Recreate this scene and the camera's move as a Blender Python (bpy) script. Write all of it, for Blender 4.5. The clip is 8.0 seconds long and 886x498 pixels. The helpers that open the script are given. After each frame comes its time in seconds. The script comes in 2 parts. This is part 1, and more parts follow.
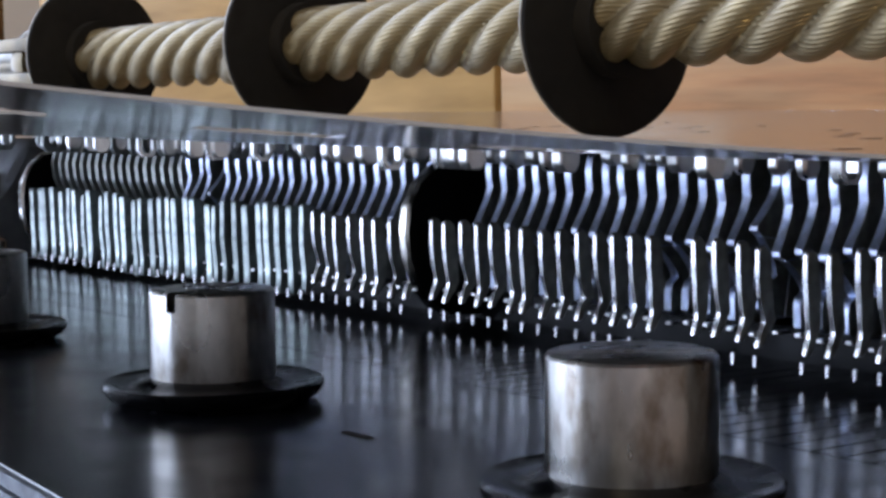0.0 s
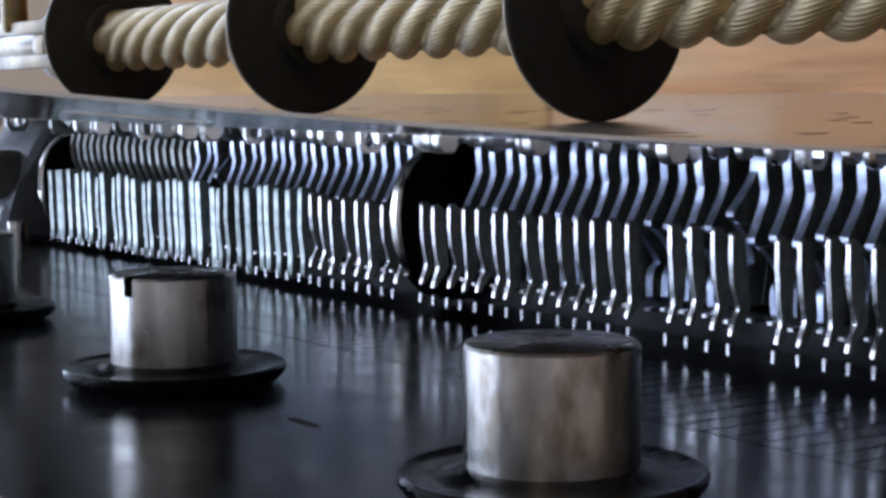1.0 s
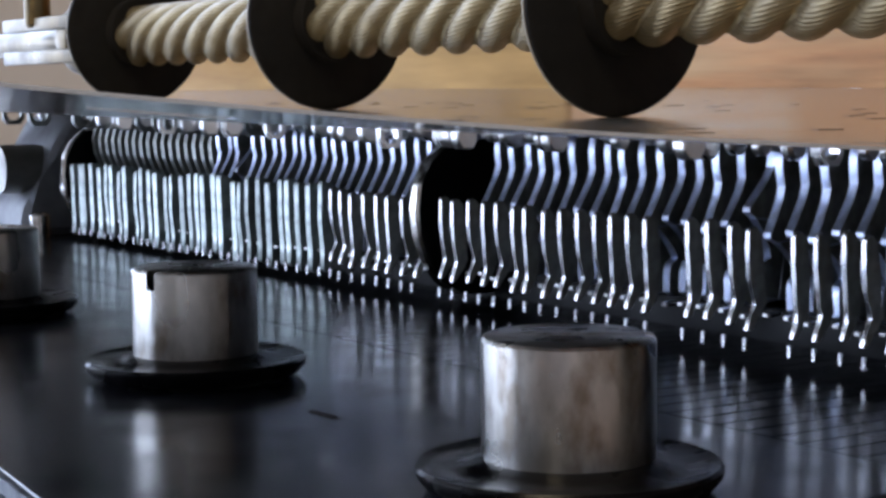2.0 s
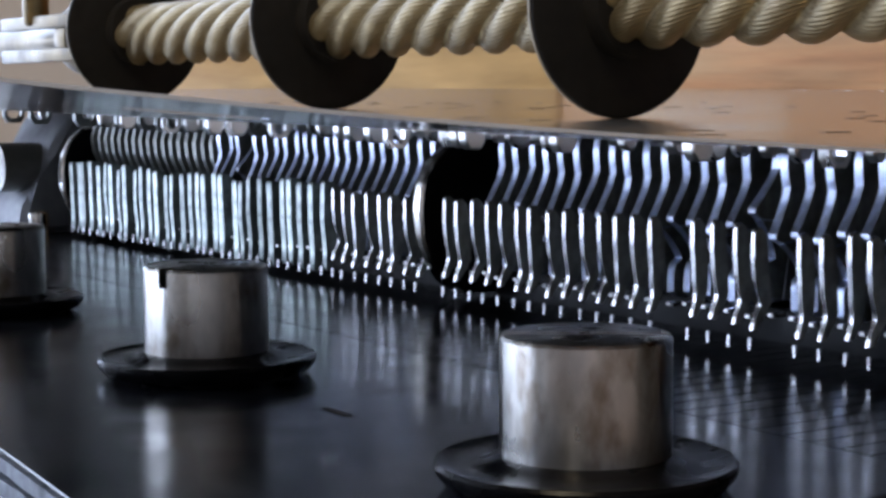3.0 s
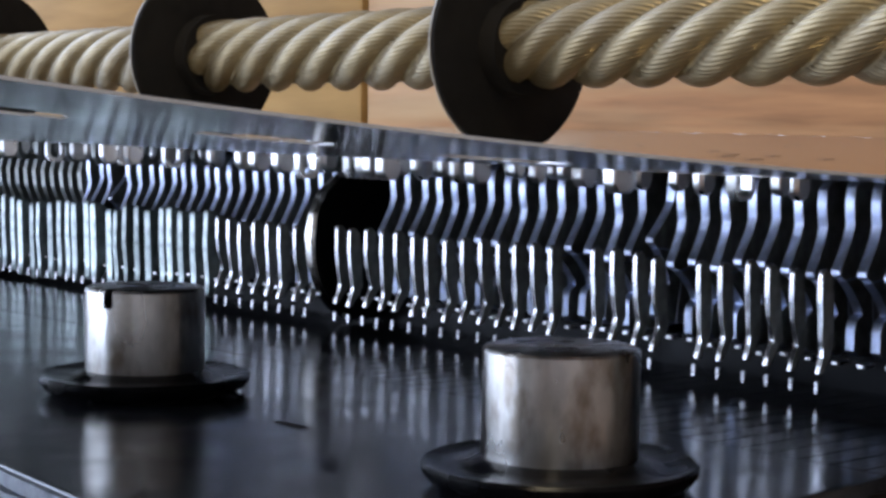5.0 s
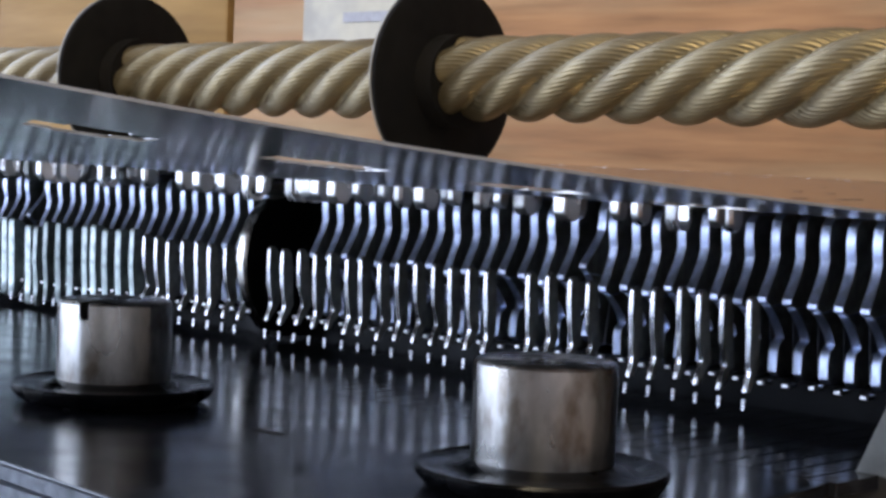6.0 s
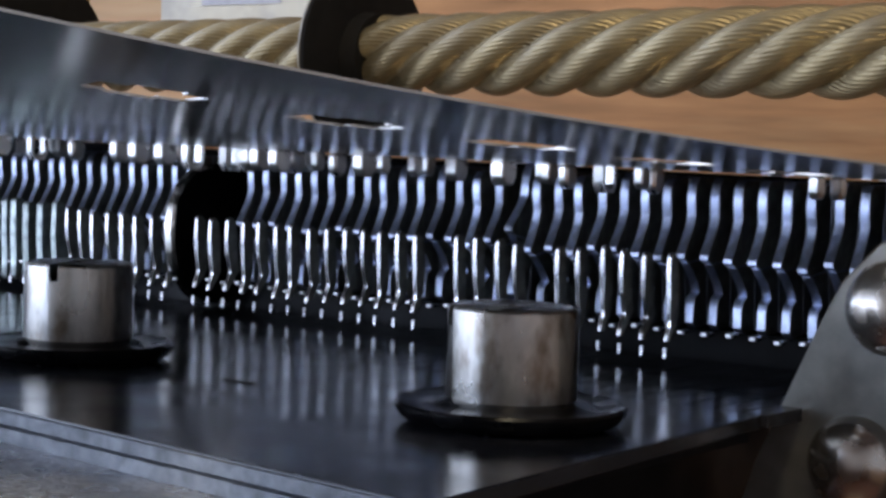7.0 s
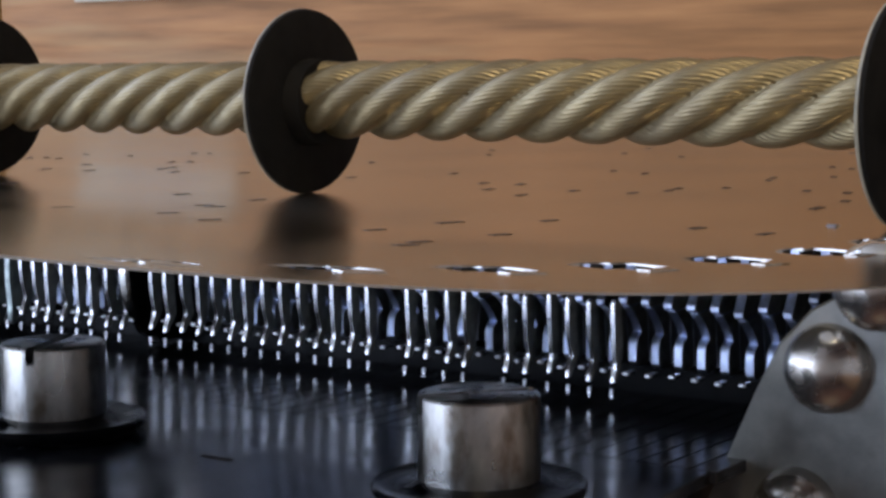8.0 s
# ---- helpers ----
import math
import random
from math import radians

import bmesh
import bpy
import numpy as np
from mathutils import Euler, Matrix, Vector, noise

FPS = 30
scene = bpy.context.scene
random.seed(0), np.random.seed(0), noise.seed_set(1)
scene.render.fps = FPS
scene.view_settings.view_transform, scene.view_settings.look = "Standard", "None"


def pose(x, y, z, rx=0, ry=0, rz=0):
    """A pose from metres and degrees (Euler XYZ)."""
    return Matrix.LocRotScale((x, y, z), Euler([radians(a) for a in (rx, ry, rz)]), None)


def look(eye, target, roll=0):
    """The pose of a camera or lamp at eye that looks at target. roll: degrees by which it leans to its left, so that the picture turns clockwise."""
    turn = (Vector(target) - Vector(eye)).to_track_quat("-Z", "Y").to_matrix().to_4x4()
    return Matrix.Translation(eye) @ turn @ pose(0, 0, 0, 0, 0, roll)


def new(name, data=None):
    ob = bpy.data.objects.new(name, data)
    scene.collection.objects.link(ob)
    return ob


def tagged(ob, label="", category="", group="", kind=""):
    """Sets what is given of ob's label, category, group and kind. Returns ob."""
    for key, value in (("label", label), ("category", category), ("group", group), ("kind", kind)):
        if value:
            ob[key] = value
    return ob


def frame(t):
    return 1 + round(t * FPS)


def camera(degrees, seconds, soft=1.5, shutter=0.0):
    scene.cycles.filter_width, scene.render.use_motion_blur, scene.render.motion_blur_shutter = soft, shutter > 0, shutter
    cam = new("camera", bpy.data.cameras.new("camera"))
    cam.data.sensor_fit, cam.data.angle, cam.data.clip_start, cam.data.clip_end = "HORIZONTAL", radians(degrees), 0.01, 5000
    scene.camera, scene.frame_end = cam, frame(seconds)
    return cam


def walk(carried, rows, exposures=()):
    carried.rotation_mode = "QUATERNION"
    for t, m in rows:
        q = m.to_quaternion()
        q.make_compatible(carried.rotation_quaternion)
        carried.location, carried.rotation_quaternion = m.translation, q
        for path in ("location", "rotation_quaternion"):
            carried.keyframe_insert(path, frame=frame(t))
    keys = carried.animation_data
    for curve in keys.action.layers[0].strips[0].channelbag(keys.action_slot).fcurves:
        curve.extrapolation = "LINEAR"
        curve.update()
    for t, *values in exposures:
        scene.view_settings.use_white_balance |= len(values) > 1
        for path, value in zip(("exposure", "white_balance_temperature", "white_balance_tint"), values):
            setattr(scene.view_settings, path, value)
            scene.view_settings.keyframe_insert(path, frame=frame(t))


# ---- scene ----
cam = camera(28.00, 8.0, soft=3.1)
PATH = [
    (0, look((0.11609, -0.05757, 0.02092), (-0.04568, 0.05897, 0.00512), -0.80)),
    (0.5, look((0.11630, -0.05498, 0.02102), (-0.04786, 0.05805, 0.00443), -0.91)),
    (1, look((0.11932, -0.04987, 0.02092), (-0.04716, 0.05954, 0.00316), -0.73)),
    (1.5, look((0.12033, -0.04983, 0.02096), (-0.04736, 0.05761, 0.00259), -0.68)),
    (3, look((0.12038, -0.05264, 0.02117), (-0.04633, 0.05630, 0.00273), -0.39)),
    (3.5, look((0.11979, -0.05358, 0.02105), (-0.04429, 0.05929, 0.00265), -0.29)),
    (4, look((0.11743, -0.05813, 0.02190), (-0.04317, 0.05980, 0.00466), -0.37)),
    (4.5, look((0.11951, -0.06406, 0.02394), (-0.03691, 0.05961, 0.00844), -0.17)),
    (5, look((0.11954, -0.06730, 0.02082), (-0.03163, 0.06288, 0.00669), 0.65)),
    (6.5, look((0.11858, -0.08862, 0.02075), (-0.01193, 0.06258, 0.01049), 2.41)),
    (7, look((0.11849, -0.09489, 0.01891), (-0.00486, 0.06212, 0.00736), 1.95)),
    (7.5, look((0.11915, -0.09971, 0.02381), (0.00039, 0.06059, 0.00960), 0.84)),
    (8, look((0.11952, -0.10253, 0.03210), (0.00453, 0.05981, 0.01148), -0.40)),
]
walk(cam, PATH, exposures=[(0.0, 0.0), (5.0, 0.0), (6.5, -0.2), (7.0, -0.28), (8.0, -0.27)])

# ---- light: a window to the front left, a warm lamp under the ceiling ----
world = bpy.data.worlds.new("room_world")
scene.world = world
world.use_nodes = True
wn = world.node_tree
sky = wn.nodes.new("ShaderNodeTexSky")
sky.sky_type = "NISHITA"
sky.sun_disc = False
sky.sun_elevation = radians(35)
sky.sun_rotation = radians(230)
wn.links.new(sky.outputs[0], wn.nodes["Background"].inputs[0])
wn.nodes["Background"].inputs[1].default_value = 0.1


def area_light(name, m, sx, sy, power, color):
    data = bpy.data.lights.new(name, "AREA")
    data.shape, data.size, data.size_y = "RECTANGLE", sx, sy
    data.energy, data.color = power, color
    ob = new(name, data)
    ob.matrix_world = m
    return ob


area_light("window_light", look((-1.49, -1.8, 0.64), (0.0, -1.8, 0.64)), 4.4, 2.3, 235, (0.53, 0.67, 1.0))
area_light("ceiling_lamp_light", look((0.45, -0.75, 1.35), (0.0, 0.05, 0.0)), 0.4, 0.4, 17, (1.0, 0.85, 0.6))


# ---- materials ----
def material(name, color, rough=0.5, metal=0.0, vary=0.15, scale=300.0, second=None, second_amount=0.4,
             second_scale=90.0, bump=0.0, bump_scale=900.0, stretch=(1, 1, 1), coat=0.0, rough_vary=0.12,
             island=0.0, per_object=0.0):
    mat = bpy.data.materials.new(name)
    mat.use_nodes = True
    nt = mat.node_tree
    n, l = nt.nodes, nt.links
    bsdf = n["Principled BSDF"]
    tc = n.new("ShaderNodeTexCoord")
    mp = n.new("ShaderNodeMapping")
    mp.inputs["Scale"].default_value = stretch
    l.new(tc.outputs["Object"], mp.inputs[0])

    def noise_at(s, detail=5.0):
        t = n.new("ShaderNodeTexNoise")
        t.inputs["Scale"].default_value = s
        t.inputs["Detail"].default_value = detail
        l.new(mp.outputs[0], t.inputs["Vector"])
        return t.outputs[0]

    def span(src, lo, hi, a=0.3, b=0.7):
        r = n.new("ShaderNodeMapRange")
        r.inputs[1].default_value, r.inputs[2].default_value = a, b
        r.inputs[3].default_value, r.inputs[4].default_value = lo, hi
        l.new(src, r.inputs[0])
        return r.outputs[0]

    fine = noise_at(scale)
    hsv = n.new("ShaderNodeHueSaturation")
    hsv.inputs["Color"].default_value = (*color, 1)
    value = span(fine, 1 - vary, 1 + vary)
    if per_object:
        info = n.new("ShaderNodeObjectInfo")
        mul = n.new("ShaderNodeMath")
        mul.operation = "MULTIPLY"
        l.new(value, mul.inputs[0])
        l.new(span(info.outputs["Random"], 1 - per_object, 1 + per_object, 0, 1), mul.inputs[1])
        value = mul.outputs[0]
    l.new(value, hsv.inputs["Value"])
    col = hsv.outputs[0]
    if second:
        big = noise_at(second_scale, 7.0)
        mix = n.new("ShaderNodeMix")
        mix.data_type = "RGBA"
        l.new(span(big, 0.0, second_amount, 0.48, 0.68), mix.inputs[0])
        l.new(col, mix.inputs[6])
        mix.inputs[7].default_value = (*second, 1)
        col = mix.outputs[2]
    l.new(col, bsdf.inputs["Base Color"])
    l.new(span(noise_at(scale * 0.35), max(rough - rough_vary, 0.02), rough + rough_vary), bsdf.inputs["Roughness"])
    bsdf.inputs["Metallic"].default_value = metal
    bsdf.inputs["Coat Weight"].default_value = coat
    bsdf.inputs["Coat Roughness"].default_value = 0.08
    if bump:
        b = n.new("ShaderNodeBump")
        b.inputs["Strength"].default_value = bump
        b.inputs["Distance"].default_value = 0.0004
        l.new(noise_at(bump_scale), b.inputs["Height"])
        l.new(b.outputs[0], bsdf.inputs["Normal"])
    return mat


def rope_material():
    mat = material("bronzed_wire", (0.19, 0.145, 0.072), rough=0.42, metal=0.75, vary=0.12, scale=700,
                   second=(0.13, 0.1, 0.06), second_amount=0.5, second_scale=160)
    n, l = mat.node_tree.nodes, mat.node_tree.links
    uv = n.new("ShaderNodeUVMap")
    mp = n.new("ShaderNodeMapping")
    mp.inputs["Rotation"].default_value = (0, 0, radians(-8))
    l.new(uv.outputs[0], mp.inputs[0])
    w = n.new("ShaderNodeTexWave")
    w.bands_direction = "Y"
    w.inputs["Scale"].default_value = 21.0
    w.inputs["Distortion"].default_value = 0.6
    w.inputs["Detail"].default_value = 1.0
    l.new(mp.outputs[0], w.inputs["Vector"])
    b = n.new("ShaderNodeBump")
    b.inputs["Strength"].default_value = 0.3
    b.inputs["Distance"].default_value = 0.0003
    l.new(w.outputs["Fac"], b.inputs["Height"])
    l.new(b.outputs[0], n["Principled BSDF"].inputs["Normal"])
    return mat


M = {
    "lacquer": material("black_lacquer", (0.014, 0.0145, 0.0175), rough=0.2, vary=0.3, scale=400, coat=0.0,
                        second=(0.038, 0.038, 0.044), second_amount=0.6, second_scale=70, rough_vary=0.07,
                        bump=0.03, bump_scale=500),
    "comb_edge": material("worn_edge", (0.2, 0.215, 0.235), rough=0.5, vary=0.4, scale=700, bump=0.9, bump_scale=500),
    "screw_side": material("turned_steel", (0.5, 0.48, 0.44), rough=0.3, metal=1.0, vary=0.15, scale=900, bump=0.12, bump_scale=900,
                           second=(0.16, 0.12, 0.08), second_amount=0.8, second_scale=520, stretch=(1, 1, 0.5), rough_vary=0.05),
    "washer": material("black_washer", (0.003, 0.003, 0.0035), rough=0.25, vary=0.4, scale=600, coat=0.0,
                       second=(0.016, 0.015, 0.014), second_amount=0.3, second_scale=300, bump=0.08),
    "rubber": material("black_rubber", (0.005, 0.0045, 0.004), rough=0.8, vary=0.25, scale=800,
                       second=(0.014, 0.012, 0.01), second_amount=0.4, second_scale=120, bump=0.08),
    # pale tone for the window light along the rollers' far rims
    "worn_rim": material("worn_rim", (0.2, 0.18, 0.13), rough=0.5, vary=0.25, scale=600),
    "rope": rope_material(),
    "disc": material("tune_disc_steel", (0.46, 0.43, 0.38), rough=0.17, metal=1.0, vary=0.08, scale=120,
                     second=(0.34, 0.28, 0.22), second_amount=0.5, second_scale=45, rough_vary=0.04),
    "slot": material("dark_patch", (0.03, 0.02, 0.015), rough=0.6, vary=0.3),
    "tab": material("bright_tab", (0.92, 0.9, 0.86), rough=0.3, metal=1.0, vary=0.1, scale=900, per_object=0.15),
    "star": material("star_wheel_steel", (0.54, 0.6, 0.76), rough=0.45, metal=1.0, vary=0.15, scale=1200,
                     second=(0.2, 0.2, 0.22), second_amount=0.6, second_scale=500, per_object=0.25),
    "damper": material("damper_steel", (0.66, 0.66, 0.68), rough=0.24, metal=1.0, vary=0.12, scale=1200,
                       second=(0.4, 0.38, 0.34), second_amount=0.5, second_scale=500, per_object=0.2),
    "nickel": material("nickel_plate", (0.75, 0.73, 0.68), rough=0.2, metal=1.0, vary=0.1, scale=500,
                       second=(0.4, 0.36, 0.3), second_amount=0.4, second_scale=150),
    # dark steel: the sheet sides' shade is put into this colour
    "blued": material("shaded_steel", (0.3, 0.31, 0.29), rough=0.45, metal=0.85, vary=0.3, scale=900,
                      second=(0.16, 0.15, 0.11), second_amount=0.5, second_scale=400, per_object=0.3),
    # damper sides, toned down in colour for the shade between the strips
    "damper_face": material("shaded_damper_sides", (0.36, 0.37, 0.34), rough=0.5, metal=0.5, vary=0.3, scale=900, second=(0.2, 0.18, 0.12), second_amount=0.6,
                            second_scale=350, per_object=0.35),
    "yoke": material("old_brass", (0.11, 0.082, 0.042), rough=0.36, metal=1.0, vary=0.2, scale=400, second=(0.04, 0.03, 0.018),
                     second_amount=0.8, second_scale=160),
    "pale_wood": material("pale_panel", (0.29, 0.178, 0.066), rough=0.8, vary=0.25, scale=45, stretch=(0.4, 1, 3), second=(0.22, 0.105, 0.03),
                          second_amount=0.5, second_scale=6),
    "pale_damper": material("mottled_damper", (0.4, 0.45, 0.43), rough=0.42, metal=0.85, vary=0.3, scale=900, second=(0.24, 0.26, 0.25), second_amount=0.8,
                            second_scale=420, bump=0.4, bump_scale=500, per_object=0.35),
    "slab": material("bare_steel", (0.3, 0.34, 0.325), rough=0.55, metal=0.35, vary=0.35, scale=700, bump=0.5, bump_scale=500, second=(0.16, 0.18, 0.17), second_amount=0.8,
                     second_scale=260, per_object=0.45),
    "base": material("gantry_and_shade_black", (0.003, 0.003, 0.0035), rough=0.5, vary=0.4, scale=500),
    "bed": material("silver_bed", (0.9, 0.92, 0.95), rough=0.3, metal=0.7, vary=0.2, scale=900,
                    second=(0.62, 0.66, 0.72), second_amount=0.5, second_scale=260, bump=1.0, bump_scale=1300),
    "cast": material("grey_casting", (0.3, 0.31, 0.32), rough=0.55, metal=0.4, vary=0.2, scale=300, second=(0.18, 0.18, 0.19), second_amount=0.6, second_scale=80),
    "bracket": material("dull_steel", (0.24, 0.235, 0.21), rough=0.48, metal=0.8, vary=0.15, scale=500,
                        second=(0.2, 0.18, 0.15), second_amount=0.9, second_scale=75, bump=0.15),
    "rivet": material("rivet_steel", (0.5, 0.48, 0.44), rough=0.22, metal=0.9, vary=0.15, scale=600,
                      second=(0.35, 0.26, 0.18), second_amount=0.6, second_scale=160),
    "wood": material("lid_wood", (0.26, 0.128, 0.052), rough=0.75, vary=0.34, scale=55, stretch=(0.35, 1, 4),
                     second=(0.33, 0.215, 0.105), second_amount=0.95, second_scale=15, coat=0.0, bump=0.1, bump_scale=60),
    "dark_wood": material("dark_moulding", (0.09, 0.03, 0.018), rough=0.4, vary=0.3, scale=60, stretch=(0.3, 1, 3)),
    "paper": material("label_paper", (0.4, 0.36, 0.27), rough=0.8, vary=0.06, scale=200,
                      second=(0.25, 0.235, 0.2), second_amount=0.7, second_scale=60),
    "ink": material("label_ink", (0.28, 0.27, 0.27), rough=0.8, vary=0.2),
    "plaster": material("wall_plaster", (0.55, 0.5, 0.44), rough=0.9, vary=0.06, scale=8),
    "floor": material("floor_boards", (0.25, 0.16, 0.1), rough=0.5, vary=0.2, scale=10, stretch=(1, 6, 1)),
    "table": material("table_wood", (0.22, 0.12, 0.06), rough=0.45, vary=0.2, scale=40, stretch=(1, 6, 1)),
}

for dull in ("rubber", "base", "slot", "washer", "damper_face"):
    M[dull].node_tree.nodes["Principled BSDF"].inputs["Specular IOR Level"].default_value = 0.15

# the screw heads are turned: the grooves run round the axis
turned = M["screw_side"].node_tree
tangent = turned.nodes.new("ShaderNodeTangent")
tangent.direction_type, tangent.axis = "RADIAL", "Z"
turned.links.new(tangent.outputs[0], turned.nodes["Principled BSDF"].inputs["Tangent"])
turned.nodes["Principled BSDF"].inputs["Anisotropic"].default_value = 0.85
turned.nodes["Principled BSDF"].inputs["Anisotropic Rotation"].default_value = 0.25

for matt in ("wood", "pale_wood"):
    M[matt].node_tree.nodes["Principled BSDF"].inputs["Specular IOR Level"].default_value = 0.12

CM = Matrix.Scale(0.01, 4)


# ---- helpers: shapes are written in centimetres ----
def thing(name, label, category, at=(0, 0, 0), group="", kind=""):
    ob = new(name)
    ob.location = Vector(at) * 0.01
    ob.empty_display_size = 0.005
    return tagged(ob, label, category, group, kind)


def mesh_of(name, bm, mat, smooth=35.0):
    bm.transform(CM)
    bmesh.ops.recalc_face_normals(bm, faces=bm.faces)
    me = bpy.data.meshes.new(name)
    bm.to_mesh(me)
    bm.free()
    for one in (mat if isinstance(mat, (list, tuple)) else [mat]):
        me.materials.append(M[one])
    if smooth:
        for p in me.polygons:
            p.use_smooth = True
        me.set_sharp_from_angle(angle=radians(smooth))
    return me


def part(name, bm, mat, parent=None, label="", at=None, smooth=35.0):
    me = bm if isinstance(bm, bpy.types.Mesh) else mesh_of(name, bm, mat, smooth)
    ob = new(name, me)
    ob.parent = parent
    if at is not None:
        ob.location = Vector(at) * 0.01
    if label:
        ob["label"] = label
    return ob


def box(x0, x1, y0, y1, z0, z1, bevel=0.0, seg=2):
    bm = bmesh.new()
    bmesh.ops.create_cube(bm, size=1)
    bmesh.ops.scale(bm, vec=(x1 - x0, y1 - y0, z1 - z0), verts=bm.verts)
    bmesh.ops.translate(bm, vec=((x0 + x1) / 2, (y0 + y1) / 2, (z0 + z1) / 2), verts=bm.verts)
    if bevel:
        bmesh.ops.bevel(bm, geom=bm.edges[:], offset=bevel, segments=seg, affect="EDGES", profile=0.5)
    return bm


def lathe(profile, n=48, axis="z"):
    """A turned body from (radius, height) pairs."""
    bm = bmesh.new()
    rings = []
    for r, h in profile:
        ring = []
        for i in range(n):
            a = 2 * math.pi * i / n
            c, s = r * math.cos(a), r * math.sin(a)
            ring.append(bm.verts.new((c, s, h) if axis == "z" else (h, c, s)))
        rings.append(ring)
    for a, b in zip(rings, rings[1:]):
        for i in range(n):
            bm.faces.new((a[i], a[(i + 1) % n], b[(i + 1) % n], b[i]))
    for ring in (rings[0], rings[-1]):
        bm.faces.new(ring)
    return bm


def plate(outline, t, axis="x", bevel=0.0):
    """A sheet cut to an outline; axis x: the outline is (y, z), axis y: (x, z), axis z: (x, y)."""
    bm = bmesh.new()

    def at(p, h):
        return {"x": (h, p[0], p[1]), "y": (p[0], h, p[1]), "z": (p[0], p[1], h)}[axis]

    a = [bm.verts.new(at(p, -t / 2)) for p in outline]
    b = [bm.verts.new(at(p, t / 2)) for p in outline]
    n = len(outline)
    bm.faces.new(a)
    bm.faces.new(b)
    for i in range(n):
        bm.faces.new((a[i], a[(i + 1) % n], b[(i + 1) % n], b[i]))
    if bevel:
        bmesh.ops.bevel(bm, geom=bm.edges[:], offset=bevel, segments=1, affect="EDGES")
    return bm


PITCH, FIRST = 0.24, 1.322
ROW_Y, DISC_Z = 5.0, 1.746
DISC_X, DISC_R = -13.0, 21.5
HOLES, HOLE_IN, HOLE_OUT = 106, 19.35, 19.95  # the ring of drive holes near the rim


def disc_height(x, y):
    """The tune disc is pressed down along the rollers and bows up towards its free edge."""
    d = max(ROW_Y - y, 0.0)
    return DISC_Z - 0.0078 * (x - 4.0) + 0.0042 * d * d + 2.2e-5 * d ** 4


# ---- the room ----
def room():
    x0, x1, y0, y1, z0, z1 = -150, 260, -430, 150, -80, 190
    part("floor", box(x0, x1, y0, y1, z0 - 10, z0), "floor").name = "floor"
    tagged(bpy.data.objects["floor"], "brown wooden floor of the room", "floor", kind="structure")
    c = part("ceiling", box(x0, x1, y0, y1, z1, z1 + 10), "plaster")
    tagged(c, "plain pale plaster ceiling of the room", "ceiling", kind="structure")
    for name, b in (("wall_north", box(x0, x1, y1, y1 + 12, z0, z1)), ("wall_south", box(x0, x1, y0 - 12, y0, z0, z1)),
                    ("wall_east", box(x1, x1 + 12, y0, y1, z0, z1))):
        tagged(part(name, b, "plaster"), "plain pale plaster wall of the room", "wall", kind="structure")
    # west wall with the window opening
    bm = bmesh.new()
    for a, b, c0, c1 in ((y0, -402, z0, z1), (42, y1, z0, z1), (-402, 42, z0, -56), (-402, 42, 182, z1)):
        o = box(x0 - 12, x0, a, b, c0, c1)
        me = bpy.data.meshes.new("tmp")
        o.to_mesh(me)
        o.free()
        bm.from_mesh(me)
        bpy.data.meshes.remove(me)
    tagged(part("wall_west", bm, "plaster"), "pale plaster wall with a tall window opening", "wall", kind="structure")
    tagged(part("table_top", box(-60, 60, -50, 60, -11, -8, 0.4), "table"), "brown wooden table top under the music box",
           "table", kind="structure")
    for lx, ly in ((-55, -45), (55, -45), (-55, 55), (55, 55)):
        tagged(part("table_leg", box(lx - 3, lx + 3, ly - 3, ly + 3, -80, -11, 0.3), "table"), "brown wooden table leg on the floor", "table leg",
               kind="structure")


room()


# ---- the case ----
def music_case():
    case = thing("music_box_case", "open brown wooden music box case on the table", "music box case", (0, 0, -8))
    part("bottom_board", box(-36, 15, -9, 28, 0, 1.2, 0.1), "dark_wood", case, "dark brown bottom board")
    part("front_board", box(-36, 15, -10, -9, 0, 6.4, 0.15), "wood", case)
    part("back_board", box(-36, 15, 28, 29, 0, 9.0, 0.15), "wood", case)
    part("side_board", box(-37, -36, -10, 29, 0, 3.0, 0.15), "wood", case)
    part("side_board", box(15, 16, -10, 29, 0, 6.4, 0.15), "wood", case)
    lid = part("lid", box(-33.6, 30, 29.1, 30.5, 9.0, 48, 0.2), "wood", case, "raised orange-brown wooden lid")
    part("side_panel", box(-47.4, -33.7, 29.0, 30.5, 9.0, 48, 0.2), "pale_wood", lid, "pale beige lid panel")
    part("side_panel", box(-70, -47.5, 29.1, 30.5, 9.0, 48, 0.2), "pale_wood", lid, "pale beige lid panel")
    part("lid_moulding", box(-62, -36, 28.1, 28.9, 12.4, 13.2, 0.15), "dark_wood", lid, "dark stained moulding")
    label = thing("paper_label", "pale printed paper label pasted inside the wooden lid", "label", (-1.0, 28.95, 0.15))
    part("sheet", box(-28.9, -22.3, 0.0, 0.1, 5.1, 13.0), "paper", label)
    rng = random.Random(5)
    for i in range(9):
        w = rng.uniform(1.2, 4.6)
        x = -25.6 + rng.uniform(-0.4, 0.4)
        part("print_bar", box(x - w / 2, x + w / 2, -0.03, 0.0, 5.8 + i * 0.75, 6.1 + i * 0.75), "ink", label)


music_case()


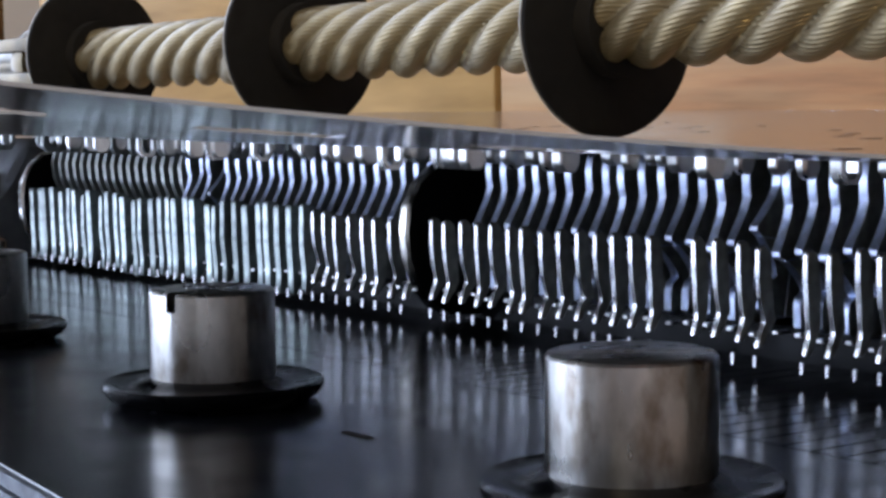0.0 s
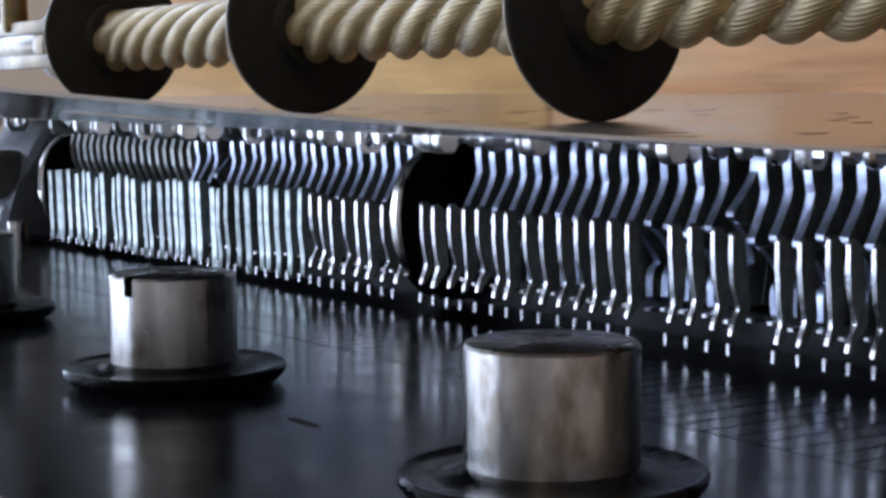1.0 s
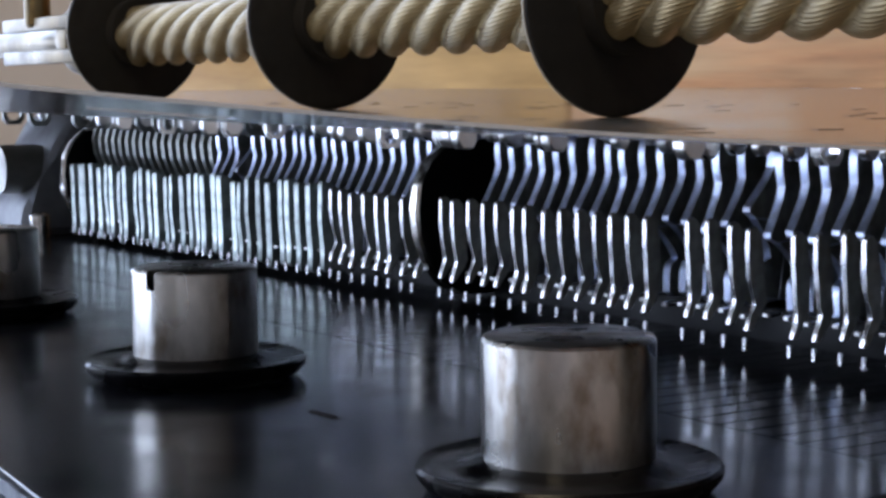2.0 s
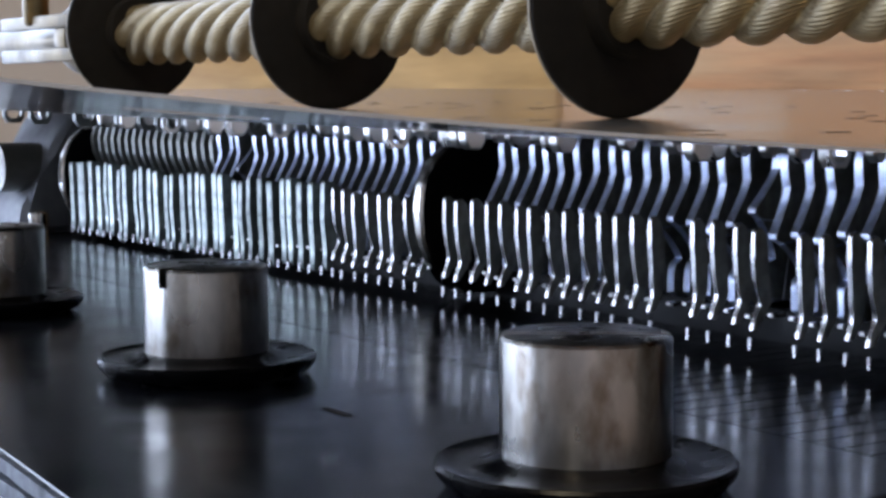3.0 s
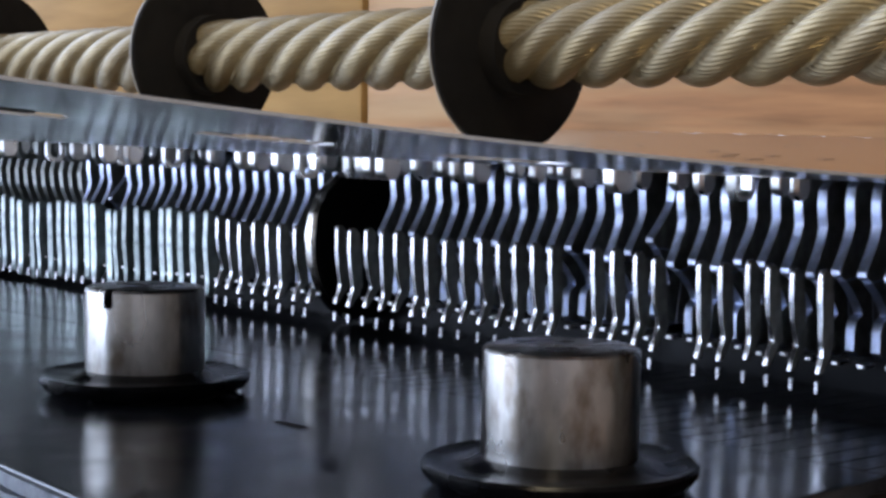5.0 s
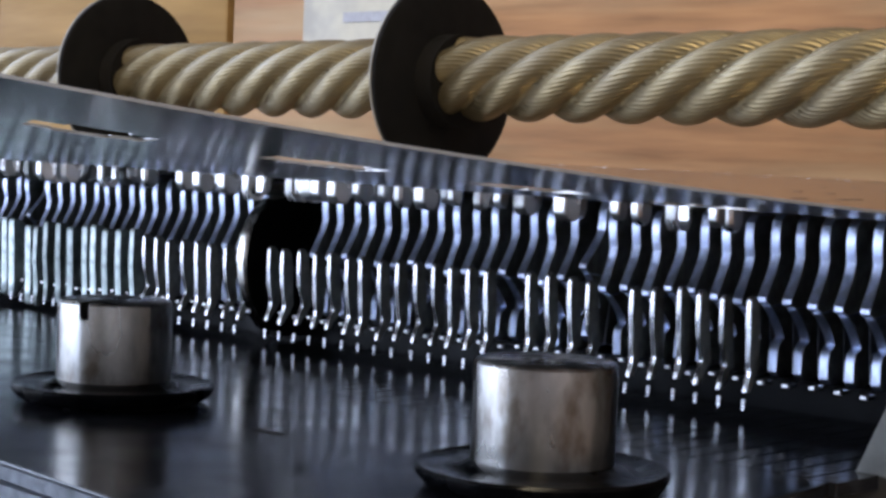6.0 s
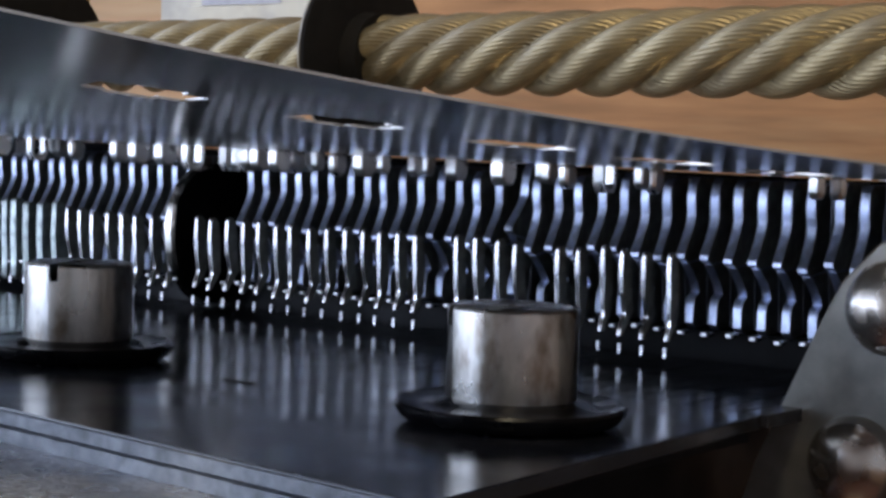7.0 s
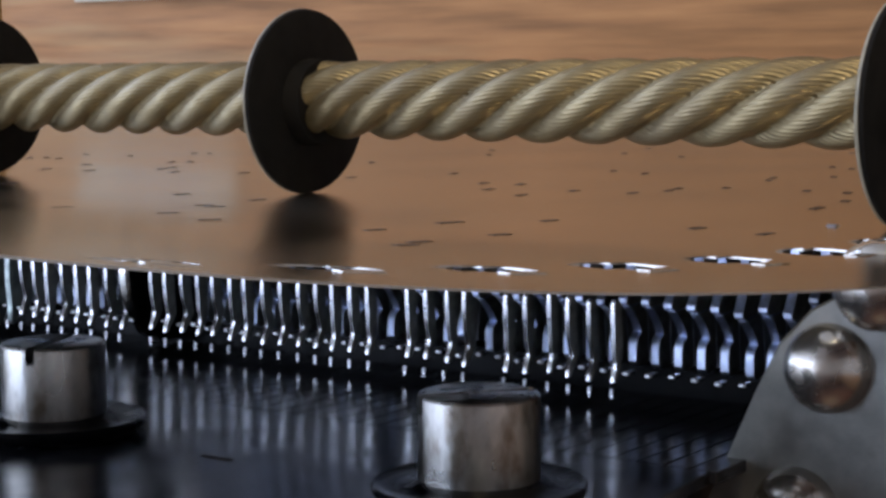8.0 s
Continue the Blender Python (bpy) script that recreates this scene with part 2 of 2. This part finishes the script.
# ---- the bed, the comb and its screws ----
def bed_plate():
    bed = thing("bed_plate", "silver painted cast iron bed plate under the comb", "bed plate", (0, 0, 0))
    part("casting", box(-18, 5.0, -7.5, 12, -1.6, -0.22, 0.12), "bed", bed)
    # added sheet: the dark of the gap beside the casting, painted black
    part("end_face", box(5.003, 5.08, -7.3, 11.8, -1.6, -0.3, 0.01), "base", bed, "black sheet added over the shaded end of the casting")
    for x, y in ((-16, -5.5), (4.6, -5.5), (-16, 10), (4.6, 10)):
        part("leg", box(x - 0.6, x + 0.6, y - 0.6, y + 0.6, -6.8, -1.6, 0.1), "bed", bed)


def comb_plate():
    comb = thing("comb", "glossy black steel comb with many slit teeth", "music comb")
    body = plate([(-12.5, -0.4), (-6, -1.05), (0, -1.62), (5.85, -2.19), (6.05, -2.1), (5.7, 2.2), (-12.5, 2.2)], 0.11, "z", 0.012)
    bmesh.ops.translate(body, vec=(0, 0, -0.055), verts=body.verts)
    part("body", body, "lacquer", comb)

    def ragged(depth, wander, z0, z1, seed):
        """A strip along the slanting front edge, with an uneven broken face."""
        rng = random.Random(seed)
        bm = bmesh.new()
        rows = []
        for i in range(121):
            x = -12.5 + 18.35 * i / 120
            y = -0.4 - (x + 12.5) * 0.0972
            out = y - depth - rng.uniform(0, wander)
            rows.append([bm.verts.new(p) for p in ((x, y + 0.2, z1), (x, out, z1 - 0.008), (x, out - rng.uniform(0, wander / 2), z0), (x, y + 0.2, z0))])
        for p, q in zip(rows, rows[1:]):
            for k in range(4):
                bm.faces.new((p[k], p[(k + 1) % 4], q[(k + 1) % 4], q[k]))
        bm.faces.new(rows[0])
        bm.faces.new(rows[-1])
        return bm

    part("ground_edge", ragged(0.045, 0.006, -0.1, -0.006, 4), "comb_edge", comb, "worn grey front edge")
    part("base_strip", ragged(0.055, 0.03, -0.215, -0.112, 9), "comb_edge", comb, "rough grey strip under the comb")
    spacer = plate([(-12.5, -0.2), (5.7, -1.95), (5.6, 2.2), (-12.5, 2.2)], 0.104, "z")
    bmesh.ops.translate(spacer, vec=(0, 0, -0.165), verts=spacer.verts)
    part("base_plate", spacer, "base", comb)
    tooth = mesh_of("tooth", box(-0.1135, 0.1135, 2.2, 4.9, -0.1, 0.0, 0.005, 1), "lacquer")
    for i in range(-57, 19):
        part("tooth", tooth, "lacquer", comb, at=(FIRST + i * PITCH, 0, 0))
    part("chip", box(1.95, 2.28, 0.36, 0.42, 0.0, 0.006, 0.002, 1), "slot", comb, "small dull chip in the lacquer")
    return comb


def comb_screw(at, slot_angle):
    screw = thing("comb_screw", "slotted cylindrical steel screw on a black washer", "screw", at, "comb screws")
    r, top, w, depth = 0.455, 0.815, 0.042, 0.14
    n = 40
    half = math.asin(w / r)
    # two half moons above the slot, on a full shank
    bm = lathe([(0.44, 0.12), (r, 0.16), (r, top - depth)], 64)
    for side in (0, 1):
        a0 = side * math.pi + half
        a1 = (side + 1) * math.pi - half
        ring = [(math.cos(a0 + (a1 - a0) * i / n), math.sin(a0 + (a1 - a0) * i / n)) for i in range(n + 1)]
        levels = [(r, top - depth), (r, top - 0.025), (r - 0.012, top - 0.008), (r - 0.035, top)]
        rows = []
        for rr, z in levels:
            rows.append([bm.verts.new((c * rr, max(abs(s * rr), w) * (1 if side == 0 else -1), z)) for c, s in ring])
        for a, b in zip(rows, rows[1:]):
            for i in range(n):
                bm.faces.new((a[i], a[i + 1], b[i + 1], b[i]))
        bm.faces.new(rows[-1])
        bm.faces.new([rows[k][0] for k in range(4)] + [rows[k][-1] for k in range(3, -1, -1)])
    head = part("head", bm, "screw_side", screw)
    head.rotation_euler[2] = slot_angle
    part("washer", lathe([(0.3, 0.0), (0.66, 0.0), (0.76, 0.04), (0.8, 0.09), (0.805, 0.13), (0.79, 0.15), (0.74, 0.14), (0.62, 0.125),
                          (0.52, 0.15), (0.46, 0.18), (0.3, 0.18)], 64), "washer", screw, "glossy black dished washer")
    return screw


# ---- the star wheel row ----
def star_mesh(turn):
    """A star wheel, turned about its axle: its two long teeth face the comb. Gives the meshes of its parts by name."""
    shapes = {
        "upper_tooth": [(4.5, 1.68), (4.44, 1.62), (4.43, 1.5), (4.435, 1.4), (4.455, 1.33), (4.42, 1.22), (4.345, 1.08), (4.31, 1.02), (4.285, 0.985),
                        (4.29, 0.94), (4.36, 0.912), (4.7, 0.95), (4.75, 1.685)],
        "lower_tooth": [(4.36, 0.908), (4.47, 0.83), (4.56, 0.72), (4.6, 0.64), (4.52, 0.6), (4.5, 0.52), (4.5, 0.36), (4.56, 0.32), (4.75, 0.34), (4.7, 0.944)],
        "wheel": [(4.754, 1.685), (4.704, 0.95), (4.754, 0.34), (4.95, 0.36), (5.3, 0.5), (5.52, 0.8), (5.55, 1.1), (5.4, 1.45), (5.2, 1.58), (4.9, 1.69)],
    }
    c, n = math.cos(turn), math.sin(turn)
    out = {}
    for name, pts in shapes.items():
        pts = [((y - 4.95) * c - (z - 1.0) * n, (y - 4.95) * n + (z - 1.0) * c) for y, z in pts]
        out[name] = darken_faces(mesh_of(name, plate(pts, 0.09, "x", 0.006), "star", 25))
    return out


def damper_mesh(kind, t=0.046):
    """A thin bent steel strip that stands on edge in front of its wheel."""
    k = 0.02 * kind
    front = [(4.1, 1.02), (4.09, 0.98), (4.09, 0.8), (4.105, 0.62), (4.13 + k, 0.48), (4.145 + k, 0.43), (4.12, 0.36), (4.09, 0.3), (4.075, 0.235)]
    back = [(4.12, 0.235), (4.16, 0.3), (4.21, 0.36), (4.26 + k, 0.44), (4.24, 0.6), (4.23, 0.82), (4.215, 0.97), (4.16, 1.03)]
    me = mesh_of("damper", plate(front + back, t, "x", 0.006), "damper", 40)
    # only the edges keep bright steel; the sides carry painted shade
    return darken_faces(me, "damper_face")


def darken_faces(me, dark="blued"):
    """The flat faces of the sheet get a darker colour, shade painted on; its cut edges stay bright."""
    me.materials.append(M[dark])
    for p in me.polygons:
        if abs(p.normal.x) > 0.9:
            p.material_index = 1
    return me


def star_row():
    gantry = thing("gantry", "black gantry block carrying the star wheels", "gantry")
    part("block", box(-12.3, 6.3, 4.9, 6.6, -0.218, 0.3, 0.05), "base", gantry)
    # added black sheet that stands in for the darkness behind the wheels
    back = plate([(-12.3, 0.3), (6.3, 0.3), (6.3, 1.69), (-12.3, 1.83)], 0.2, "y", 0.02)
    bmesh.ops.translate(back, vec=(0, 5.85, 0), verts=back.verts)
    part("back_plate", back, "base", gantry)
    axle = lathe([(0.07, -12.2), (0.07, 6.2)], 16, "x")
    bmesh.ops.translate(axle, vec=(0, 4.95, 1.0), verts=axle.verts)
    part("axle", axle, "nickel", gantry, "thin steel axle")
    wall = [(5.17, 0.02), (4.5, 0.04), (4.28, 0.16), (4.13, 0.36), (4.03, 0.62), (4.0, 0.9), (4.04, 1.16), (4.16, 1.38), (4.36, 1.54),
            (4.75, 1.62), (5.4, 1.5), (5.6, 1.2), (5.6, 0.02)]
    # the walls' shadowed faces are coloured black, their rims left as nickel
    side = darken_faces(mesh_of("bearing_wall", plate(wall, 0.15, "x", 0.03), "nickel"), "base")
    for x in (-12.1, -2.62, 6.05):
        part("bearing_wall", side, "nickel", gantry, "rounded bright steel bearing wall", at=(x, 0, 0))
    rng = random.Random(3)
    stars = [star_mesh(radians(d)) for d in (0, 3, -3, 1.5, -1.5, -14)]
    dampers = [damper_mesh(k) for k in (-1, 0, 1)]
    broad = [darken_faces(mesh_of("damper", plate([(4.1, 1.05), (4.085, 1.0), (4.09 + 0.01 * k, 0.62), (4.11, 0.3), (4.1, 0.1), (4.14, 0.07), (4.3, 0.3), (4.34, 0.9),
                                                   (4.2, 1.04)], 0.1 + 0.02 * k, "x", 0.008), "pale_damper", 40), "slab") for k in (-1, 0, 1)]
    # wheels at the far end, painted dark on every face
    dark_star = {"upper_tooth": mesh_of("upper_tooth", plate([(-0.5, 0.55), (-0.54, 0.4), (-0.52, 0.2), (-0.44, 0.0), (-0.2, 0.0), (-0.2, 0.62), (-0.3, 0.62)], 0.09, "x", 0.006), "blued", 25),
                 "wheel": mesh_of("wheel", plate([(-0.196, 0.62), (-0.196, 0.0), (-0.436, -0.004), (-0.3, -0.4), (0.3, -0.4), (0.5, 0.0), (0.3, 0.5)], 0.09, "x", 0.006), "blued", 25)}
    bass = -24  # from here on the dampers are broad and bare
    missing = {4, -1}
    for i in range(-55, 19):
        x = FIRST + i * PITCH
        if i == -16 or x < -11.95:  # the bearing wall's place
            continue
        j = rng.randrange(5) if rng.random() < 0.96 else 5
        if i not in (-15, -14):
            wheel = thing("star_wheel", "thin toothed steel star wheel in a close row", "star wheel", (x, 4.95, 1.0), "star wheels in the row")
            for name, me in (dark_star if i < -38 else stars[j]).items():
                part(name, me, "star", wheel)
            part("collar", COLLAR, "nickel", wheel)
        if i <= 10 and i not in missing:
            damper = thing("damper", "thin bent steel damper strip before its star wheel", "damper", (x + rng.uniform(-0.012, 0.012), 0, 0),
                           "dampers in the row")
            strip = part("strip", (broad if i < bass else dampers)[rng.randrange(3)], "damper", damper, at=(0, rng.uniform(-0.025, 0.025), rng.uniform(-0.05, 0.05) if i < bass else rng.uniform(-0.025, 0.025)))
            strip.rotation_euler = (0, 0, rng.uniform(-0.003, 0.003) if i >= bass else rng.uniform(-0.012, 0.012))
            part("foot", FOOT, "damper", damper, at=(0.0, rng.uniform(-0.02, 0.02), 0))
        part("pin", PIN, "damper", gantry, at=(x + 0.11, 4.2 + rng.uniform(-0.03, 0.03), 0.33 + rng.uniform(-0.02, 0.02)))


bed_plate()
comb_plate()
comb_screw((0.2, 0.385, 0), radians(-68))
comb_screw((4.71, 0.415, 0), radians(54))
comb_screw((-4.31, 0.36, 0), radians(-20))
COLLAR = mesh_of("collar", lathe([(0.075, -0.06), (0.13, -0.058), (0.13, 0.058), (0.075, 0.06)], 16, "x"), "nickel")
PIN = mesh_of("pin", box(-0.03, 0.03, -0.05, 0.1, -0.016, 0.016, 0.006, 1), "damper")
FOOT = mesh_of("foot", box(-0.016, 0.016, 4.07, 4.09, 0.075, 0.17, 0.003, 1), "damper")
star_row()


# ---- the tune disc ----
def tune_disc():
    disc = thing("tune_disc", "large thin steel tune disc, slightly bowed, with punched slots", "music disc")
    t = 0.014
    per = 8
    count = HOLES * per
    ang = [radians(-7.6) + 2 * math.pi * (i - 4) / count for i in range(count)]
    radii = [0.4, 6, 11, 15, 17, 18.5, HOLE_IN, HOLE_IN + 0.1, HOLE_OUT - 0.1, HOLE_OUT, 20.4, 20.9, 21.3, DISC_R]
    verts, faces = [], []
    for lift in (t, 0.0):
        for r in radii:
            for a in ang:
                x, y = DISC_X + r * math.cos(a), ROW_Y + r * math.sin(a)
                verts.append((x, y, disc_height(x, y) + lift))
    layer = len(radii) * count

    def at(k, i, low=0):
        return low * layer + k * count + i % count

    def open_cell(k, i):
        """The cells that a drive hole takes out: four steps long, with clipped corners."""
        if k in (6, 8):
            return i % per in (3, 4)
        return k == 7 and i % per in (2, 3, 4, 5)

    last = len(radii) - 1
    for k in range(last):
        for i in range(count):
            if open_cell(k, i):
                continue
            faces.append((at(k, i), at(k + 1, i), at(k + 1, i + 1), at(k, i + 1)))
            faces.append((at(k, i, 1), at(k, i + 1, 1), at(k + 1, i + 1, 1), at(k + 1, i, 1)))
            for dk, di, p, q in ((0, -1, (k, i), (k + 1, i)), (0, 1, (k + 1, i + 1), (k, i + 1)), (-1, 0, (k, i + 1), (k, i)), (1, 0, (k + 1, i), (k + 1, i + 1))):
                if not 0 <= k + dk < last or open_cell(k + dk, i + di):
                    faces.append((at(*p), at(*q), at(*q, 1), at(*p, 1)))
    me = bpy.data.meshes.new("sheet")
    me.from_pydata([(x * 0.01, y * 0.01, z * 0.01) for x, y, z in verts], [], faces)
    me.materials.append(M["disc"])
    for p in me.polygons:
        p.use_smooth = True
    me.set_sharp_from_angle(angle=radians(40))
    part("sheet", me, "disc", disc)
    # punched slots above as patches with a hole's dark painted on, bent tabs below
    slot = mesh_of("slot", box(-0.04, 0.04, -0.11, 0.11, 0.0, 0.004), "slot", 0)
    tab = mesh_of("tab", plate([(-0.1, 0.006), (-0.1, -0.16), (-0.06, -0.23), (0.06, -0.23), (0.1, -0.16), (0.1, 0.006), (0.06, 0.006), (0.06, -0.15),
                                (0.03, -0.19), (-0.03, -0.19), (-0.06, -0.15), (-0.06, 0.006)], 0.11, "x"), "tab")
    plug = mesh_of("tab", plate([(-0.09, 0.006), (-0.09, -0.13), (-0.05, -0.2), (0.05, -0.2), (0.09, -0.13), (0.09, 0.006)], 0.15, "x", 0.015), "tab")
    rng = random.Random(11)
    count = 0
    while count < 180:
        i = rng.randrange(-52, 26)
        r = FIRST + i * PITCH + 0.12 - DISC_X
        a = rng.gauss(-0.04, 0.16) if count < 90 else rng.uniform(-0.3, 0.9)
        x, y = DISC_X + r * math.cos(a), ROW_Y + r * math.sin(a)
        if r > DISC_R - 2.4 or r < 2 or abs(y - ROW_Y) < 0.9 and y > 4.3:
            continue
        count += 1
        z = disc_height(x, y)
        slope = (disc_height(x, y + 0.1) - disc_height(x, y - 0.1)) / 0.2
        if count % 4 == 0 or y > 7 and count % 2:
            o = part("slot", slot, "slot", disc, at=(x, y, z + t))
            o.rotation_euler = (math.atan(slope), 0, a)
        if 2.6 < y < 7 and (i < 2 or rng.random() < 0.3):
            o = part("tab", (tab, plug)[rng.random() < 0.6], "tab", disc, at=(x, y, z))
            o.rotation_euler[2] = a


def hanging_tabs():
    """The bent projections that stand over the front of the star wheels."""
    disc = bpy.data.objects["tune_disc"]
    me = mesh_of("tab", plate([(-0.1, 0.006), (-0.1, -0.14), (-0.06, -0.22), (0.05, -0.22), (0.09, -0.14), (0.09, 0.006)], 0.12, "x", 0.03), "tab")
    slim = mesh_of("tab", plate([(-0.07, 0.006), (-0.07, -0.13), (-0.03, -0.18), (0.03, -0.18), (0.06, -0.13), (0.06, 0.006)], 0.1, "x", 0.015), "tab")
    loop = mesh_of("tab", plate([(-0.15, 0.006), (-0.15, -0.15), (-0.09, -0.23), (0.08, -0.23), (0.14, -0.15), (0.14, 0.006), (0.095, 0.006), (0.095, -0.13),
                                 (0.05, -0.18), (-0.06, -0.18), (-0.105, -0.13), (-0.105, 0.006)], 0.09, "x", 0.008), "blued")
    rng = random.Random(21)
    for i in range(-52, 20):
        if rng.random() < (0.3 if i < -3 else 0.45 if i < 3 else 0.75):
            continue
        for _ in range(rng.choice((1, 1, 2)) if i > -20 else rng.choice((2, 2, 3))):
            x = FIRST + i * PITCH + rng.uniform(-0.06, 0.06)
            y = rng.uniform(3.4, 4.35) if i > -20 else rng.uniform(2.9, 4.4)
            bent = (me, slim)[rng.random() < 0.5] if i > -16 or rng.random() < 0.55 else loop
            part("tab", bent, "tab", disc, at=(x, y, disc_height(x, y)))


def drive_holes():
    """Each drive hole keeps a bright burr raised along its outer end."""
    disc = bpy.data.objects["tune_disc"]
    lip = mesh_of("lip", box(-0.06, 0.06, -0.15, 0.15, -0.004, 0.009, 0.004, 2), "disc")
    for i in range(-9, 7):
        a = radians(-7.6 + i * 360 / HOLES)
        x, y = DISC_X + (HOLE_OUT + 0.09) * math.cos(a), ROW_Y + (HOLE_OUT + 0.09) * math.sin(a)
        o = part("lip", lip, "tab", disc, at=(x, y, disc_height(x, y) + 0.014), label="bright worn lip of a drive hole")
        o.rotation_euler = (math.atan((disc_height(x, y + 0.1) - disc_height(x, y - 0.1)) / 0.2), 0, a)


tune_disc()
hanging_tabs()
drive_holes()


# ---- the pressure bar with its rollers ----
def twisted_bar(x0, x1, r=0.425, lobes=5, lead=3.15):
    bm = bmesh.new()
    uv = None
    n, step = 120, 0.06
    strand = r * math.sin(math.pi / lobes) / (1 + math.sin(math.pi / lobes))
    centre = r - strand
    m = int((x1 - x0) / step)
    rows = []
    for i in range(m + 1):
        x = x0 + (x1 - x0) * i / m
        ring = []
        for k in range(n):
            a = 2 * math.pi * k / n
            turn = (a - 2 * math.pi * x / lead) * lobes / (2 * math.pi)
            ph = (turn - round(turn)) * 2 * math.pi / lobes
            rr = centre * math.cos(ph) + math.sqrt(max(strand ** 2 - (centre * math.sin(ph)) ** 2, 0.0))
            rr = r - 0.75 * (r - rr)
            ring.append(bm.verts.new((x, -rr * math.cos(a), rr * math.sin(a))))
        rows.append(ring)
    uv = bm.loops.layers.uv.new("UVMap")
    for i in range(m):
        for k in range(n):
            f = bm.faces.new((rows[i][k], rows[i][(k + 1) % n], rows[i + 1][(k + 1) % n], rows[i + 1][k]))
            for lp, (a, b) in zip(f.loops, ((i, k), (i, k + 1), (i + 1, k + 1), (i + 1, k))):
                lp[uv].uv = ((x0 + (x1 - x0) * a / m) * 0.4, b / n)
    bm.faces.new(rows[0])
    bm.faces.new(rows[-1])
    return bm


def pressure_bar():
    bar = thing("pressure_bar", "bronzed twisted wire pressure bar over the disc", "pressure bar", (0, ROW_Y, 2.84))
    part("twisted_rod", twisted_bar(-12.0, 9.0), "rope", bar, smooth=80)
    part("end_rod", lathe([(0.2, -17.5), (0.2, -12.0)], 24, "x"), "yoke", bar, "dull brass end rod")
    for z in (-0.25, 0.25):
        arm = box(-15.5, -12.0, -0.62, -0.4, z - 0.1, z + 0.1, 0.04)
        part("yoke_arm", arm, "yoke", bar, "dull brass yoke arm")
    post = lathe([(0.16, 0.2), (0.2, 0.25), (0.2, 1.5), (0.14, 1.6)], 24)
    bmesh.ops.translate(post, vec=(-14.2, -0.5, 0), verts=post.verts)
    part("post", post, "yoke", bar, "dull brass post of the yoke")
    part("collar", lathe([(0.3, -13.4), (0.55, -13.35), (0.58, -13.1), (0.55, -12.95), (0.3, -12.9)], 32, "x"), "yoke", bar)
    roller = [(0.44, -0.05), (0.93, -0.05), (1.0, -0.035), (1.02, 0.0), (1.01, 0.03), (0.97, 0.05), (0.44, 0.05)]
    for x in (6.16, -0.69, -6.04, -11.62):
        w = thing("roller", "black rubber roller on the twisted pressure bar", "roller", (x, ROW_Y, disc_height(x, ROW_Y) + 0.014 + 1.02), "rollers on the pressure bar")
        part("tyre", lathe(roller, 64, "x"), "rubber", w)
        part("hub", lathe([(0.3, -0.2), (0.47, -0.2), (0.475, 0.08), (0.465, 0.26), (0.3, 0.27)], 40, "x"), "rubber", w)
        # light on the tyre's edge, painted as a pale ring
        part("side_ring", lathe([(0.94, -0.056), (1.0, -0.05), (1.023, -0.035), (1.023, -0.012), (0.94, -0.012)], 64, "x"), "worn_rim", w, "pale edge ring with the lit rim painted in")


pressure_bar()


# ---- the riveted bracket at the end of the row ----
def bracket():
    b = thing("end_bracket", "dull grey steel bracket plate with domed rivets", "bracket", (0, 2.8, 0))
    out = [(5.15, -1.1), (5.38, -0.45), (5.6, 0.05), (5.82, 0.55), (6.02, 0.98), (6.3, 1.28), (6.75, 1.52), (7.2, 1.6), (9.0, 1.6), (9.0, -6.8), (5.2, -6.8), (5.12, -1.7)]
    part("sheet", plate(out, 0.12, "y", 0.02), "bracket", b)
    dome = [(0.36, 0.0), (0.35, 0.08), (0.3, 0.17), (0.2, 0.24), (0.08, 0.275), (0.01, 0.28)]
    for x, z in ((6.45, 0.82), (6.2, -0.36), (6.85, 1.5)):
        bm = lathe(dome, 32)
        bmesh.ops.rotate(bm, cent=(0, 0, 0), matrix=Matrix.Rotation(radians(90), 3, "X"), verts=bm.verts)
        part("rivet", bm, "rivet", b, "rounded steel rivet head", at=(x, -0.06, z))


bracket()


# ---- the end of the works: a grey cast bearing block with a hub ----
def end_block():
    b = thing("bearing_block", "pale grey cast bearing block at the end of the row", "bearing block", (0, 0, 0))
    out = [(3.6, 0.0), (3.7, 0.5), (4.0, 0.75), (4.1, 1.2), (4.4, 1.72), (6.4, 1.74), (6.9, 1.3), (7.2, 0.0)]
    body = plate(out, 1.8, "x", 0.1)
    bmesh.ops.translate(body, vec=(-13.6, 0, 0), verts=body.verts)
    part("casting", body, "cast", b)
    hub = lathe([(0.1, -0.2), (0.34, -0.18), (0.36, 0.0), (0.36, 0.5)], 32, "z")
    bmesh.ops.rotate(hub, cent=(0, 0, 0), matrix=Matrix.Rotation(radians(90), 3, "X"), verts=hub.verts)
    bmesh.ops.translate(hub, vec=(-13.3, 4.0, 0.95), verts=hub.verts)
    part("hub", hub, "bracket", b, "dull turned hub")
    foot = lathe([(0.16, -0.2), (0.16, 0.3), (0.12, 0.34)], 24)
    bmesh.ops.translate(foot, vec=(-12.75, 3.9, 0.0), verts=foot.verts)
    part("stud", foot, "nickel", b, "short bright stud")
    part("foot_plate", box(-15.0, -12.6, 3.4, 6.4, -0.218, 0.0, 0.04), "base", b)


end_block()
